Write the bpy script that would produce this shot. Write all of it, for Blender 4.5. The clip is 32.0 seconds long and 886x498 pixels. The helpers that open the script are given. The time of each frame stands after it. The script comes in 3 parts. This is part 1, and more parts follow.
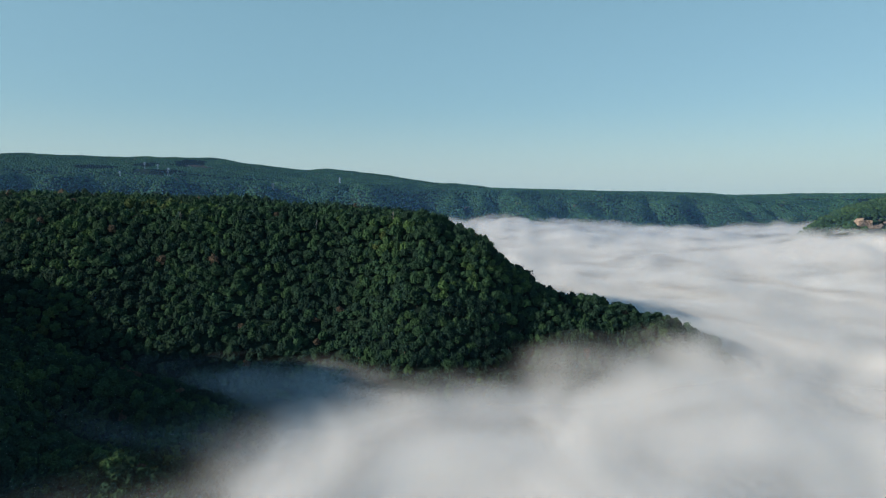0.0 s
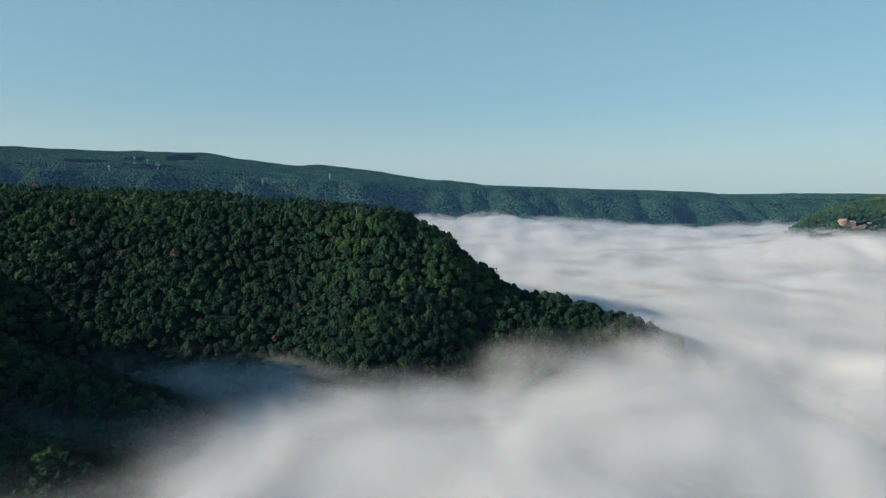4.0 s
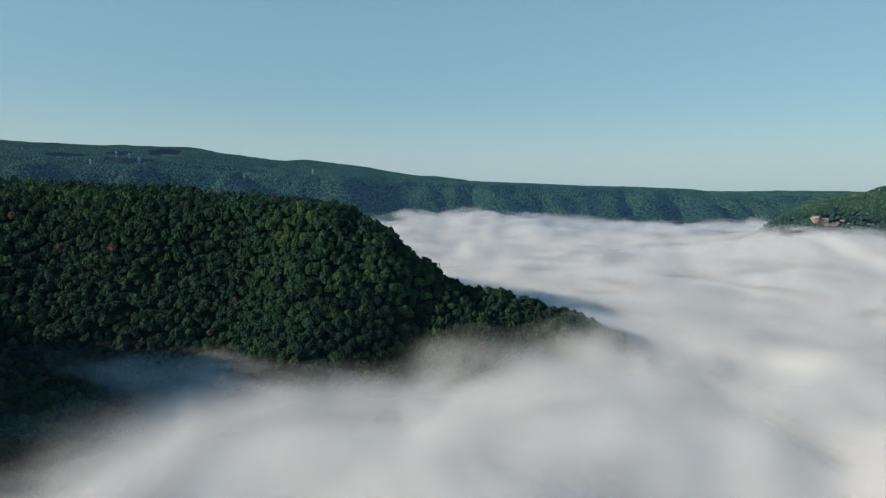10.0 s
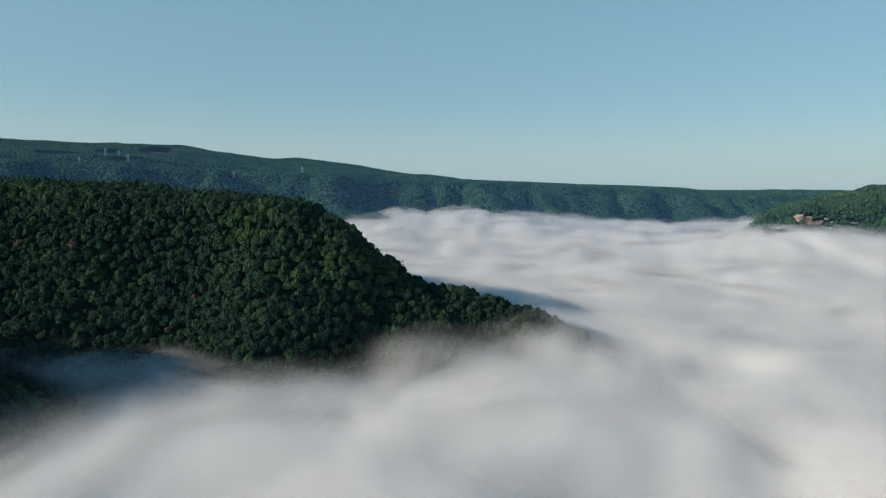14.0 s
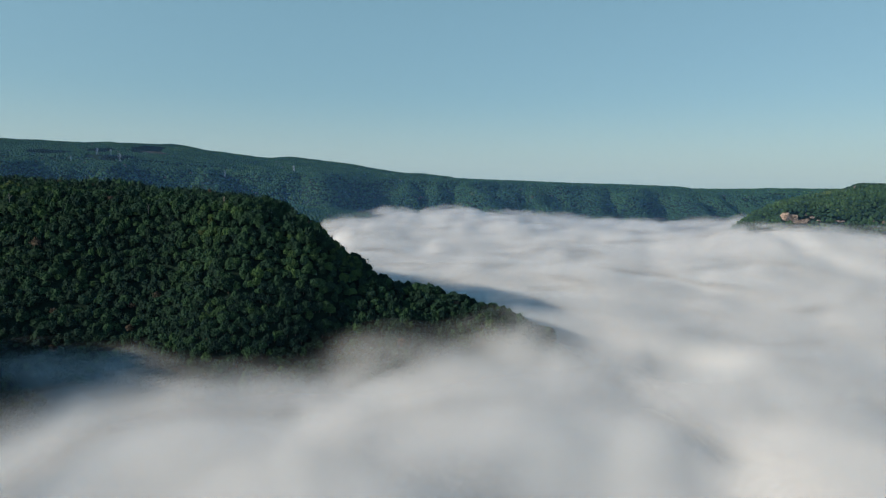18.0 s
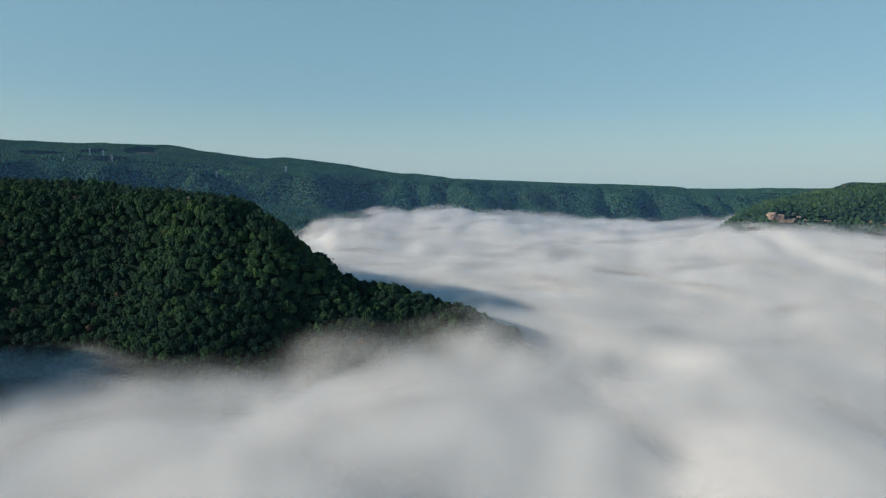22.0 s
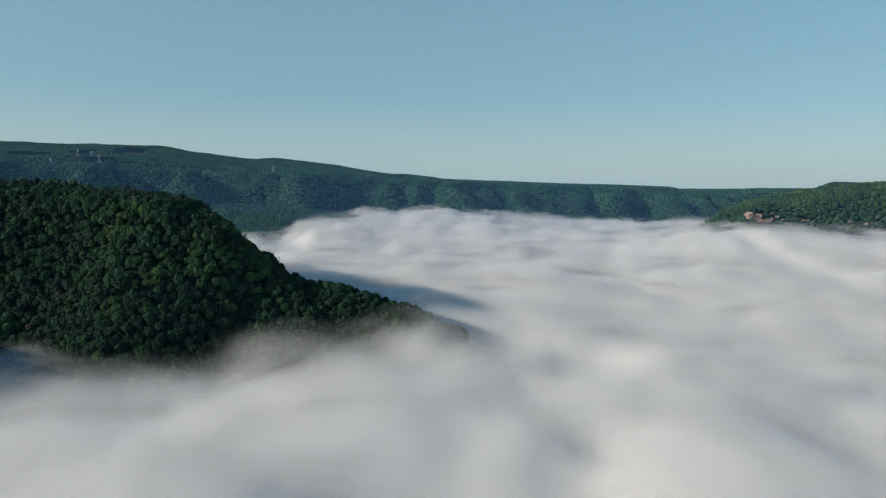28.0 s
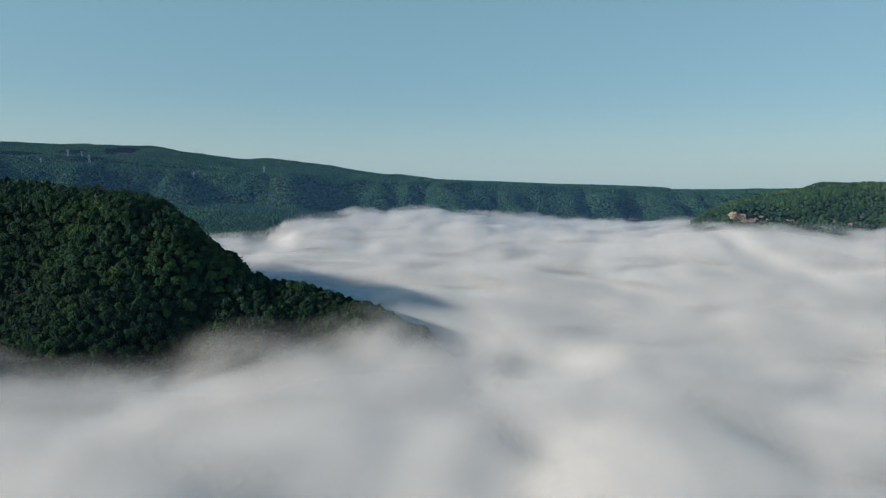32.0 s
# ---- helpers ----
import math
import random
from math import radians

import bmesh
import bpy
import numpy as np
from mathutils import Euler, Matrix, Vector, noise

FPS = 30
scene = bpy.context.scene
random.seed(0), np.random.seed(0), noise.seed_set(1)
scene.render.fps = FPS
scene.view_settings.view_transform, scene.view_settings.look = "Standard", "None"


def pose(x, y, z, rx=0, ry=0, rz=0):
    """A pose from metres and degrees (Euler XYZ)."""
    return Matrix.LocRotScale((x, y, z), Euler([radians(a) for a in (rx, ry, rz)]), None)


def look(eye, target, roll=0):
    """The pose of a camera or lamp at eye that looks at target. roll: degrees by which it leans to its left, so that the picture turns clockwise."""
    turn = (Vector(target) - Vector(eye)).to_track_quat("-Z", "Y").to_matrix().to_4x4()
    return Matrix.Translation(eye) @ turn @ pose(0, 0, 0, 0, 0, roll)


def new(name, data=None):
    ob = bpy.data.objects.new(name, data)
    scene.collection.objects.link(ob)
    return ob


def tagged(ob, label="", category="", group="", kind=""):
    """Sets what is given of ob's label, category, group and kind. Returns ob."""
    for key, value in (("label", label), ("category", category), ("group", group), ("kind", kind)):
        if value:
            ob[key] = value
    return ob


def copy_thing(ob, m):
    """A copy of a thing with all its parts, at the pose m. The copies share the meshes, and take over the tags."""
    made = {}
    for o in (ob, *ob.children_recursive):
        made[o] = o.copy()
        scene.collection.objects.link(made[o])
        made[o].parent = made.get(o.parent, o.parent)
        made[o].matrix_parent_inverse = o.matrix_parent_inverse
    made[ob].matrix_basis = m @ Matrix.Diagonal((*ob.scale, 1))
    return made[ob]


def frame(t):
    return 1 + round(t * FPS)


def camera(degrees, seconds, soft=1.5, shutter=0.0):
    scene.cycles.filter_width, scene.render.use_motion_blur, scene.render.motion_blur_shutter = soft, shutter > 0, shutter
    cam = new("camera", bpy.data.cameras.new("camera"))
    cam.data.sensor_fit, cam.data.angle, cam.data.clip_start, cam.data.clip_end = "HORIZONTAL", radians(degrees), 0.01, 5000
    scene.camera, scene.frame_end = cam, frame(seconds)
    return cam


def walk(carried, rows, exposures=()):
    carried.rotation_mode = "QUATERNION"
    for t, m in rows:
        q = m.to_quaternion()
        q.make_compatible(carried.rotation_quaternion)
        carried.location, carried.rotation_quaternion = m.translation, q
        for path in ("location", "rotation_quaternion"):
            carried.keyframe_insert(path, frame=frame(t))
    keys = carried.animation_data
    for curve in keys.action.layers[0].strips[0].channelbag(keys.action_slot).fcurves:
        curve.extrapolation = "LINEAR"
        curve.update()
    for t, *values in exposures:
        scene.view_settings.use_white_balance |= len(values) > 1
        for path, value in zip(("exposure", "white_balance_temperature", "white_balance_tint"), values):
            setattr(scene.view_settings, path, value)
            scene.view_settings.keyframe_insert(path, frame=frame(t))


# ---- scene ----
cam = camera(71.1, 32.0, 1.15)
METRES, EYE, TILT, LEAN, TURN = 350.0, 400.0, -6.0, -0.3, 0.0
ROWS = [
    (0.0, 0.0, 0.0, 0.0, 0.0, 0.0, -0.0),
    (0.5, 0.0138, 0.0015, -0.0003, 0.03, -0.02, -0.06),
    (1.0, 0.029, 0.0026, -0.0004, 0.07, -0.05, -0.12),
    (1.5, 0.0441, 0.0038, -0.0005, 0.07, -0.1, -0.19),
    (2.0, 0.0595, 0.0044, -0.0002, 0.08, -0.14, -0.25),
    (2.5, 0.0737, 0.0053, -0.0004, 0.05, -0.16, -0.3),
    (3.0, 0.0897, 0.0062, -0.0007, 0.03, -0.19, -0.35),
    (3.5, 0.1058, 0.0064, -0.0004, -0.01, -0.23, -0.42),
    (5.5, 0.1705, 0.0097, -0.001, -0.07, -0.36, -0.55),
    (6.0, 0.1864, 0.0107, -0.0011, -0.1, -0.41, -0.59),
    (6.5, 0.2013, 0.0124, -0.0013, -0.13, -0.45, -0.62),
    (7.0, 0.2177, 0.0141, -0.0018, -0.15, -0.47, -0.64),
    (7.5, 0.233, 0.0137, -0.0015, -0.17, -0.51, -0.68),
    (8.0, 0.2483, 0.015, -0.0018, -0.17, -0.53, -0.69),
    (8.5, 0.2644, 0.0161, -0.0024, -0.19, -0.56, -0.7),
    (9.0, 0.2799, 0.0167, -0.0024, -0.2, -0.58, -0.72),
    (9.5, 0.2961, 0.0165, -0.0021, -0.2, -0.61, -0.73),
    (10.0, 0.3103, 0.0175, -0.0025, -0.19, -0.62, -0.72),
    (10.5, 0.3254, 0.0196, -0.0033, -0.2, -0.62, -0.72),
    (11.0, 0.3414, 0.0198, -0.003, -0.22, -0.66, -0.73),
    (11.5, 0.3571, 0.0208, -0.0026, -0.2, -0.69, -0.76),
    (12.0, 0.3728, 0.0219, -0.0033, -0.21, -0.7, -0.77),
    (12.5, 0.3874, 0.0226, -0.003, -0.21, -0.71, -0.8),
    (13.0, 0.4029, 0.0241, -0.0039, -0.2, -0.73, -0.79),
    (13.5, 0.419, 0.0247, -0.0041, -0.19, -0.73, -0.79),
    (14.0, 0.4344, 0.0256, -0.0043, -0.18, -0.76, -0.8),
    (14.5, 0.4496, 0.0273, -0.0048, -0.2, -0.76, -0.79),
    (16.5, 0.5124, 0.0275, -0.0066, -0.09, -0.81, -0.77),
    (17.0, 0.5278, 0.0288, -0.007, -0.05, -0.82, -0.78),
    (17.5, 0.5421, 0.029, -0.0071, -0.03, -0.83, -0.78),
    (18.0, 0.5578, 0.0295, -0.007, 0.0, -0.83, -0.77),
    (18.5, 0.5731, 0.0309, -0.0073, 0.03, -0.84, -0.76),
    (19.0, 0.5891, 0.0321, -0.0079, 0.11, -0.82, -0.76),
    (19.5, 0.6053, 0.033, -0.0082, 0.14, -0.8, -0.74),
    (20.0, 0.6197, 0.0337, -0.0084, 0.17, -0.79, -0.74),
    (20.5, 0.635, 0.035, -0.0089, 0.15, -0.78, -0.72),
    (21.0, 0.6517, 0.0353, -0.0091, 0.2, -0.78, -0.73),
    (21.5, 0.6671, 0.0364, -0.0096, 0.21, -0.77, -0.72),
    (22.0, 0.683, 0.037, -0.0099, 0.23, -0.77, -0.7),
    (22.5, 0.6969, 0.0389, -0.0103, 0.26, -0.77, -0.7),
    (23.0, 0.7128, 0.0396, -0.0106, 0.26, -0.77, -0.71),
    (23.5, 0.7286, 0.0403, -0.0109, 0.29, -0.78, -0.68),
    (24.0, 0.7446, 0.0416, -0.0112, 0.33, -0.77, -0.67),
    (24.5, 0.76, 0.0431, -0.0118, 0.36, -0.75, -0.66),
    (25.0, 0.7746, 0.0437, -0.0123, 0.39, -0.75, -0.65),
    (25.5, 0.7907, 0.0445, -0.0126, 0.4, -0.75, -0.65),
    (27.5, 0.8569, 0.0445, -0.0128, 0.52, -0.71, -0.66),
    (28.0, 0.8726, 0.0457, -0.0132, 0.52, -0.71, -0.66),
    (28.5, 0.8884, 0.0461, -0.0133, 0.52, -0.7, -0.66),
    (29.0, 0.9038, 0.0478, -0.0141, 0.52, -0.68, -0.66),
    (29.5, 0.9198, 0.0489, -0.0149, 0.53, -0.66, -0.65),
    (30.0, 0.9348, 0.0489, -0.015, 0.53, -0.66, -0.65),
    (30.5, 0.9493, 0.0514, -0.0157, 0.53, -0.66, -0.66),
    (31.0, 0.9662, 0.0513, -0.0159, 0.55, -0.67, -0.67),
    (31.5, 0.9814, 0.0534, -0.0165, 0.57, -0.65, -0.66),
    (32.0, 0.9974, 0.054, -0.0168, 0.59, -0.65, -0.68),
]
walk(cam, [(t, pose(0, 0, EYE, TILT, LEAN, TURN) @ pose(METRES * x, METRES * y, METRES * z, 90 + pitch, roll, yaw)) for t, x, y, z, yaw, pitch, roll in ROWS],
     [(0.0, 0.52), (6.0, 0.46), (13.0, 0.40), (19.0, 0.36), (32.0, 0.32)])

# ---- light ----
SUN_AZ, SUN_EL = 200.0, 21.0   # degrees: direction towards the sun, counted from +x over +y
sun_way = Vector((math.cos(radians(SUN_AZ)) * math.cos(radians(SUN_EL)), math.sin(radians(SUN_AZ)) * math.cos(radians(SUN_EL)), math.sin(radians(SUN_EL))))
sun = new("sun", bpy.data.lights.new("sun", "SUN"))
sun.data.energy, sun.data.angle, sun.data.color = 4.4, radians(0.55), (1.0, 0.918, 0.785)
sun.matrix_world = look(sun_way * 1000, (0, 0, 0))

world = bpy.data.worlds.new("world")
scene.world = world
world.use_nodes = True
wt = world.node_tree
sky = wt.nodes.new("ShaderNodeTexSky")
sky.sky_type, sky.sun_disc = "NISHITA", False
sky.sun_elevation, sky.sun_rotation = radians(SUN_EL), radians(90 - SUN_AZ)
sky.altitude, sky.air_density, sky.dust_density, sky.ozone_density = 400, 1.0, 0.6, 1.5
bg = wt.nodes["Background"]
bg.inputs["Strength"].default_value = 0.08
tone = wt.nodes.new("ShaderNodeMix")   # a clear, slightly greenish blue morning sky
tone.data_type = "RGBA"
tone.inputs[0].default_value, tone.inputs[7].default_value = 0.6, (2.3, 4.5, 5.4, 1)
wt.links.new(sky.outputs[0], tone.inputs[6])
ray = wt.nodes.new("ShaderNodeTexCoord")   # deeper towards the zenith
axes = wt.nodes.new("ShaderNodeSeparateXYZ")
fade = wt.nodes.new("ShaderNodeMapRange")
fade.interpolation_type = "SMOOTHSTEP"
fade.inputs[1].default_value, fade.inputs[2].default_value, fade.inputs[3].default_value, fade.inputs[4].default_value = 0.2, 0.8, 0.0, 1.0
deep = wt.nodes.new("ShaderNodeMix")
deep.data_type, deep.blend_type = "RGBA", "MULTIPLY"
deep.inputs[7].default_value = (0.24, 0.40, 0.58, 1)
wt.links.new(ray.outputs["Generated"], axes.inputs[0])
wt.links.new(axes.outputs[2], fade.inputs[0])
low = wt.nodes.new("ShaderNodeMapRange")   # greyer, paler air just over the horizon
low.interpolation_type = "SMOOTHSTEP"
low.inputs[1].default_value, low.inputs[2].default_value, low.inputs[3].default_value, low.inputs[4].default_value = -0.02, 0.13, 0.55, 0.0
pale = wt.nodes.new("ShaderNodeMix")
pale.data_type = "RGBA"
pale.inputs[7].default_value = (4.5, 5.6, 5.7, 1)
wt.links.new(axes.outputs[2], low.inputs[0])
wt.links.new(low.outputs[0], pale.inputs[0])
wt.links.new(tone.outputs[2], pale.inputs[6])
wt.links.new(pale.outputs[2], deep.inputs[6])
wt.links.new(fade.outputs[0], deep.inputs[0])
wt.links.new(deep.outputs[2], bg.inputs[0])


# ---- materials ----
class Mat:
    """A small wrapper to write node materials in few lines."""

    def __init__(self, name):
        self.m = bpy.data.materials.new(name)
        self.m.use_nodes = True
        self.t = self.m.node_tree
        self.t.nodes.clear()
        self.out = self.t.nodes.new("ShaderNodeOutputMaterial")

    def node(self, kind, **sets):
        n = self.t.nodes.new("ShaderNode" + kind)
        for k, v in sets.items():
            setattr(n, k, v)
        return n

    def link(self, a, b):
        self.t.links.new(a, b)

    def put(self, n, key, v):
        if hasattr(v, "is_output"):
            self.link(v, n.inputs[key])
        else:
            n.inputs[key].default_value = v

    def noise(self, scale, detail=4.0, rough=0.55, vec=None, curl=0.0):
        n = self.node("TexNoise")
        n.inputs["Scale"].default_value, n.inputs["Detail"].default_value, n.inputs["Roughness"].default_value, n.inputs["Distortion"].default_value = scale, detail, rough, curl
        self.link(vec if vec else self.place(), n.inputs["Vector"])
        return n.outputs["Fac"]

    def place(self):
        return self.node("NewGeometry").outputs["Position"]

    def math(self, op, a, b=0.0, clamp=False):
        n = self.node("Math", operation=op, use_clamp=clamp)
        self.put(n, 0, a), self.put(n, 1, b)
        return n.outputs[0]

    def ramp(self, fac, stops):
        n = self.node("ValToRGB")
        e = n.color_ramp.elements
        while len(e) < len(stops):
            e.new(0.5)
        for i, (p, c) in enumerate(stops):
            e[i].position, e[i].color = p, (*c, 1)
        self.link(fac, n.inputs[0])
        return n.outputs[0]

    def mix(self, fac, a, b, blend="MIX"):
        n = self.node("Mix", data_type="RGBA", blend_type=blend)
        self.put(n, 0, fac), self.put(n, 6, a), self.put(n, 7, b)
        return n.outputs[2]

    def bump(self, height, strength, distance):
        n = self.node("Bump")
        n.inputs["Strength"].default_value, n.inputs["Distance"].default_value = strength, distance
        self.link(height, n.inputs["Height"])
        return n.outputs[0]

    def principled(self, color, rough=0.7, spec=0.3, metal=0.0, normal=None):
        n = self.node("BsdfPrincipled")
        self.put(n, "Base Color", color), self.put(n, "Roughness", rough)
        self.put(n, "Specular IOR Level", spec), self.put(n, "Metallic", metal)
        if normal:
            self.link(normal, n.inputs["Normal"])
        return n.outputs[0]

    def done(self, shader):
        self.link(shader, self.out.inputs[0])
        return self.m


def foliage(name, stops, by_object, thin=0.34):
    """Broadleaf crowns; each tree has a hue of its own, each clump its own lightness."""
    k = Mat(name)
    if by_object:
        tint = k.math("MULTIPLY", k.node("ObjectInfo").outputs["Random"], 0.8)
    else:
        tint = k.node("Attribute", attribute_name="tint").outputs["Fac"]
    base = k.ramp(tint, stops)
    clump = k.node("NewGeometry").outputs["Random Per Island"]
    light = k.math("ADD", k.math("MULTIPLY", clump, 0.5), k.math("MULTIPLY", k.math("POWER", k.noise(0.7, 6, 0.75), 2.0), 3.0))
    n = k.node("Mix", data_type="RGBA", blend_type="MULTIPLY")
    n.inputs[0].default_value = 1.0
    k.link(base, n.inputs[6])
    c = k.node("CombineColor")
    for i in range(3):
        k.link(light, c.inputs[i])
    k.link(c.outputs[0], n.inputs[7])
    col = n.outputs[2]
    p = k.principled(col, 0.78, 0.07, 0.0, k.bump(k.noise(1.1, 5, 0.7), 1.0, 1.1))
    tr = k.node("BsdfTranslucent")
    k.link(col, tr.inputs["Color"])
    mx = k.node("MixShader")
    mx.inputs[0].default_value = thin
    k.link(p, mx.inputs[1]), k.link(tr.outputs[0], mx.inputs[2])
    return k.done(mx.outputs[0])


NEAR_STOPS = [(0.0, (0.013, 0.032, 0.026)), (0.35, (0.021, 0.048, 0.033)), (0.7, (0.034, 0.076, 0.038)), (0.93, (0.066, 0.122, 0.042)), (0.985, (0.08, 0.10, 0.040)), (1.0, (0.095, 0.075, 0.055))]
MID_STOPS = [(0.0, (0.018, 0.042, 0.028)), (0.4, (0.032, 0.070, 0.036)), (0.8, (0.055, 0.105, 0.042)), (0.97, (0.10, 0.14, 0.055)), (1.0, (0.12, 0.10, 0.075))]
# far stop 0.0 is no leaf hue: it paints the plateau's shadow bands
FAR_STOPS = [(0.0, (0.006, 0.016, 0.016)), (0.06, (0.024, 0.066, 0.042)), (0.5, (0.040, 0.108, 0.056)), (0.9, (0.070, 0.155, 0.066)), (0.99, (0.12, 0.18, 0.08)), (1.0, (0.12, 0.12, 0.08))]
leaf_near = foliage("leaves_forest", NEAR_STOPS, False)
leaf_thing = foliage("leaves_tree", NEAR_STOPS, True)
leaf_mid = foliage("leaves_cliff_forest", MID_STOPS, False, 0.3)
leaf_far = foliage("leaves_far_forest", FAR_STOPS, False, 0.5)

k = Mat("bark")
bark = k.done(k.principled(k.ramp(k.noise(3.0), [(0.3, (0.05, 0.04, 0.03)), (0.7, (0.14, 0.12, 0.10))]), 0.9, 0.1, 0, k.bump(k.noise(8.0), 0.6, 0.1)))
k = Mat("forest_floor")
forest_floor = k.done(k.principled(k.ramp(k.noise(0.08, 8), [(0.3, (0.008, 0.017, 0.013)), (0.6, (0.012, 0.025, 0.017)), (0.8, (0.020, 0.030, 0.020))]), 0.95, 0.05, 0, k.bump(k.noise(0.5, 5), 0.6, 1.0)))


def fog_material(name, full, low, high, size):
    """Mist: droplets that scatter light nearly alike to all sides; thinner where it is shallow, torn by eddies."""
    k = Mat(name)
    depth = k.node("Attribute", attribute_name="mist_depth").outputs["Fac"]
    flat = k.node("VectorMath", operation="MULTIPLY")
    k.link(k.place(), flat.inputs[0])
    flat.inputs[1].default_value = (1.0, 0.8, 1.5)
    eddy = k.node("MapRange", interpolation_type="SMOOTHSTEP")
    k.link(k.noise(1.0 / size, 6, 0.58, flat.outputs[0], 0.6), eddy.inputs[0])
    eddy.inputs[1].default_value, eddy.inputs[2].default_value = low, high
    a = k.math("MULTIPLY", k.math("MULTIPLY", depth, eddy.outputs[0]), full, True)
    up = k.node("VectorMath", operation="ADD")
    lean = k.node("VectorMath", operation="SCALE")
    k.link(k.node("NewGeometry").outputs["Normal"], lean.inputs[0])
    lean.inputs["Scale"].default_value = 1.6
    k.link(lean.outputs[0], up.inputs[0])
    up.inputs[1].default_value = (0.0, 0.0, 0.75)
    nor = k.node("VectorMath", operation="NORMALIZE")
    k.link(up.outputs[0], nor.inputs[0])
    d = k.node("BsdfDiffuse")
    t = k.node("BsdfTranslucent")
    for n in (d, t):
        n.inputs["Color"].default_value = (0.89, 0.875, 0.865, 1)
        k.link(nor.outputs[0], n.inputs["Normal"])
    s = k.node("MixShader")
    s.inputs[0].default_value = 0.2
    k.link(d.outputs[0], s.inputs[1]), k.link(t.outputs[0], s.inputs[2])
    clear = k.node("BsdfTransparent")
    mx = k.node("MixShader")
    k.link(a, mx.inputs[0]), k.link(clear.outputs[0], mx.inputs[1]), k.link(s.outputs[0], mx.inputs[2])
    return k.done(mx.outputs[0])


mist_body = fog_material("mist_body", 1.0, -0.9, -0.8, 60.0)
VEILS = 15   # veils over the dense body, ever thinner and more torn towards the top
mist_veils = [fog_material("mist_veil", 0.08 + 0.40 * (1 - u) ** 1.4, 0.02 + 0.40 * u, 0.34 + 0.42 * u, 160.0 - 30 * u) for u in (i / (VEILS - 1) for i in range(VEILS))]


def haze_material():
    """Thin blue air of the early morning: scatters a little light to all sides, most of it blue."""
    k = Mat("haze")
    d, t = k.node("BsdfDiffuse"), k.node("BsdfTranslucent")
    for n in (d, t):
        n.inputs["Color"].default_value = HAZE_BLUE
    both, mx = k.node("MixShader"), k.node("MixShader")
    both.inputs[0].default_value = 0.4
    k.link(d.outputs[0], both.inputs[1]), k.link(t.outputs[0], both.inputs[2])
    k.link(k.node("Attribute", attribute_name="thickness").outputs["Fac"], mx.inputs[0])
    k.link(k.node("BsdfTransparent").outputs[0], mx.inputs[1]), k.link(both.outputs[0], mx.inputs[2])
    return k.done(mx.outputs[0])


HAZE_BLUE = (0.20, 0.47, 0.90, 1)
haze_air = haze_material()


# ---- the lie of the land ----
def smooth_noise(x, y, seed):
    """Value noise over the plan, -1 to 1, about one bump a unit."""
    xi, yi = np.floor(x).astype(np.int64), np.floor(y).astype(np.int64)
    fx, fy = x - xi, y - yi
    fx, fy = fx * fx * fx * (fx * (fx * 6 - 15) + 10), fy * fy * fy * (fy * (fy * 6 - 15) + 10)

    def at(i, j):
        h = (i * 374761393 + j * 668265263 + seed * 974634341) & 0xFFFFFFFF
        h = ((h ^ (h >> 13)) * 1274126177) & 0xFFFFFFFF
        return ((h ^ (h >> 16)) & 0xFFFF) / 32767.5 - 1
    a, b, c, d = at(xi, yi), at(xi + 1, yi), at(xi, yi + 1), at(xi + 1, yi + 1)
    return (a * (1 - fx) + b * fx) * (1 - fy) + (c * (1 - fx) + d * fx) * fy


def fbm(x, y, size, seed, octaves=4, gain=0.5):
    total, amp = 0.0, 1.0
    for o in range(octaves):
        ca, sa = math.cos(0.6 * o), math.sin(0.6 * o)
        total = total + amp * smooth_noise((x * ca - y * sa) / size, (x * sa + y * ca) / size, seed + o)
        size, amp = size / 2.03, amp * gain
    return total


FLOOR = 60.0


def spine(x, y, knots, rough):
    """A ridge: knots of (x, y, crest height, half width of its flat top, steepness of its flanks)."""
    best = np.full_like(x, -1e9)
    for (x0, y0, z0, w0, s0), (x1, y1, z1, w1, s1) in zip(knots, knots[1:]):
        dx, dy = x1 - x0, y1 - y0
        u = np.clip(((x - x0) * dx + (y - y0) * dy) / (dx * dx + dy * dy), 0, 1)
        d = np.hypot(x - x0 - u * dx, y - y0 - u * dy)
        w, s, zc = w0 + u * (w1 - w0), s0 + u * (s1 - s0), z0 + u * (z1 - z0)
        over = np.maximum(d + rough - w, 0)
        r = 28.0
        h = zc - s * (np.sqrt(over * over + r * r) - r) - 0.02 * np.minimum(d, w)
        best = np.maximum(best, h)
    return best


NEAR_HILL = [(-2400, 1050, 376, 260, 1.3), (-900, 960, 375, 205, 1.3), (-420, 900, 369, 150, 1.35), (-140, 815, 357, 64, 1.45), (-35, 752, 354, 28, 1.5), (27, 735, 335, 10, 1.5),
             (84, 733, 293, 4, 1.35), (135, 731, 262, 3, 1.2), (178, 727, 256, 3, 1.1), (220, 720, 245, 3, 1.1), (252, 715, 238, 3, 1.1), (283, 714, 229, 3, 1.1), (312, 713, 217, 3, 1.2), (334, 713, 180, 3, 1.3)]
LEFT_HILL = [(-1500, -600, 350, 60, 0.8), (-720, 60, 350, 20, 0.85), (-640, 210, 362, 12, 0.9), (-600, 320, 362, 8, 0.9), (-570, 395, 368, 6, 0.9), (-530, 425, 384, 5, 0.9)]
NEAR_SPUR = [(-800, 640, 388, 20, 1.0), (-647, 582, 366, 8, 1.0), (-560, 568, 318, 5, 1.0), (-471, 552, 272, 4, 1.0), (-380, 545, 246, 4, 0.9), (-300, 534, 228, 4, 0.8), (-228, 511, 213, 4, 0.7), (-188, 497, 178, 3, 0.7)]
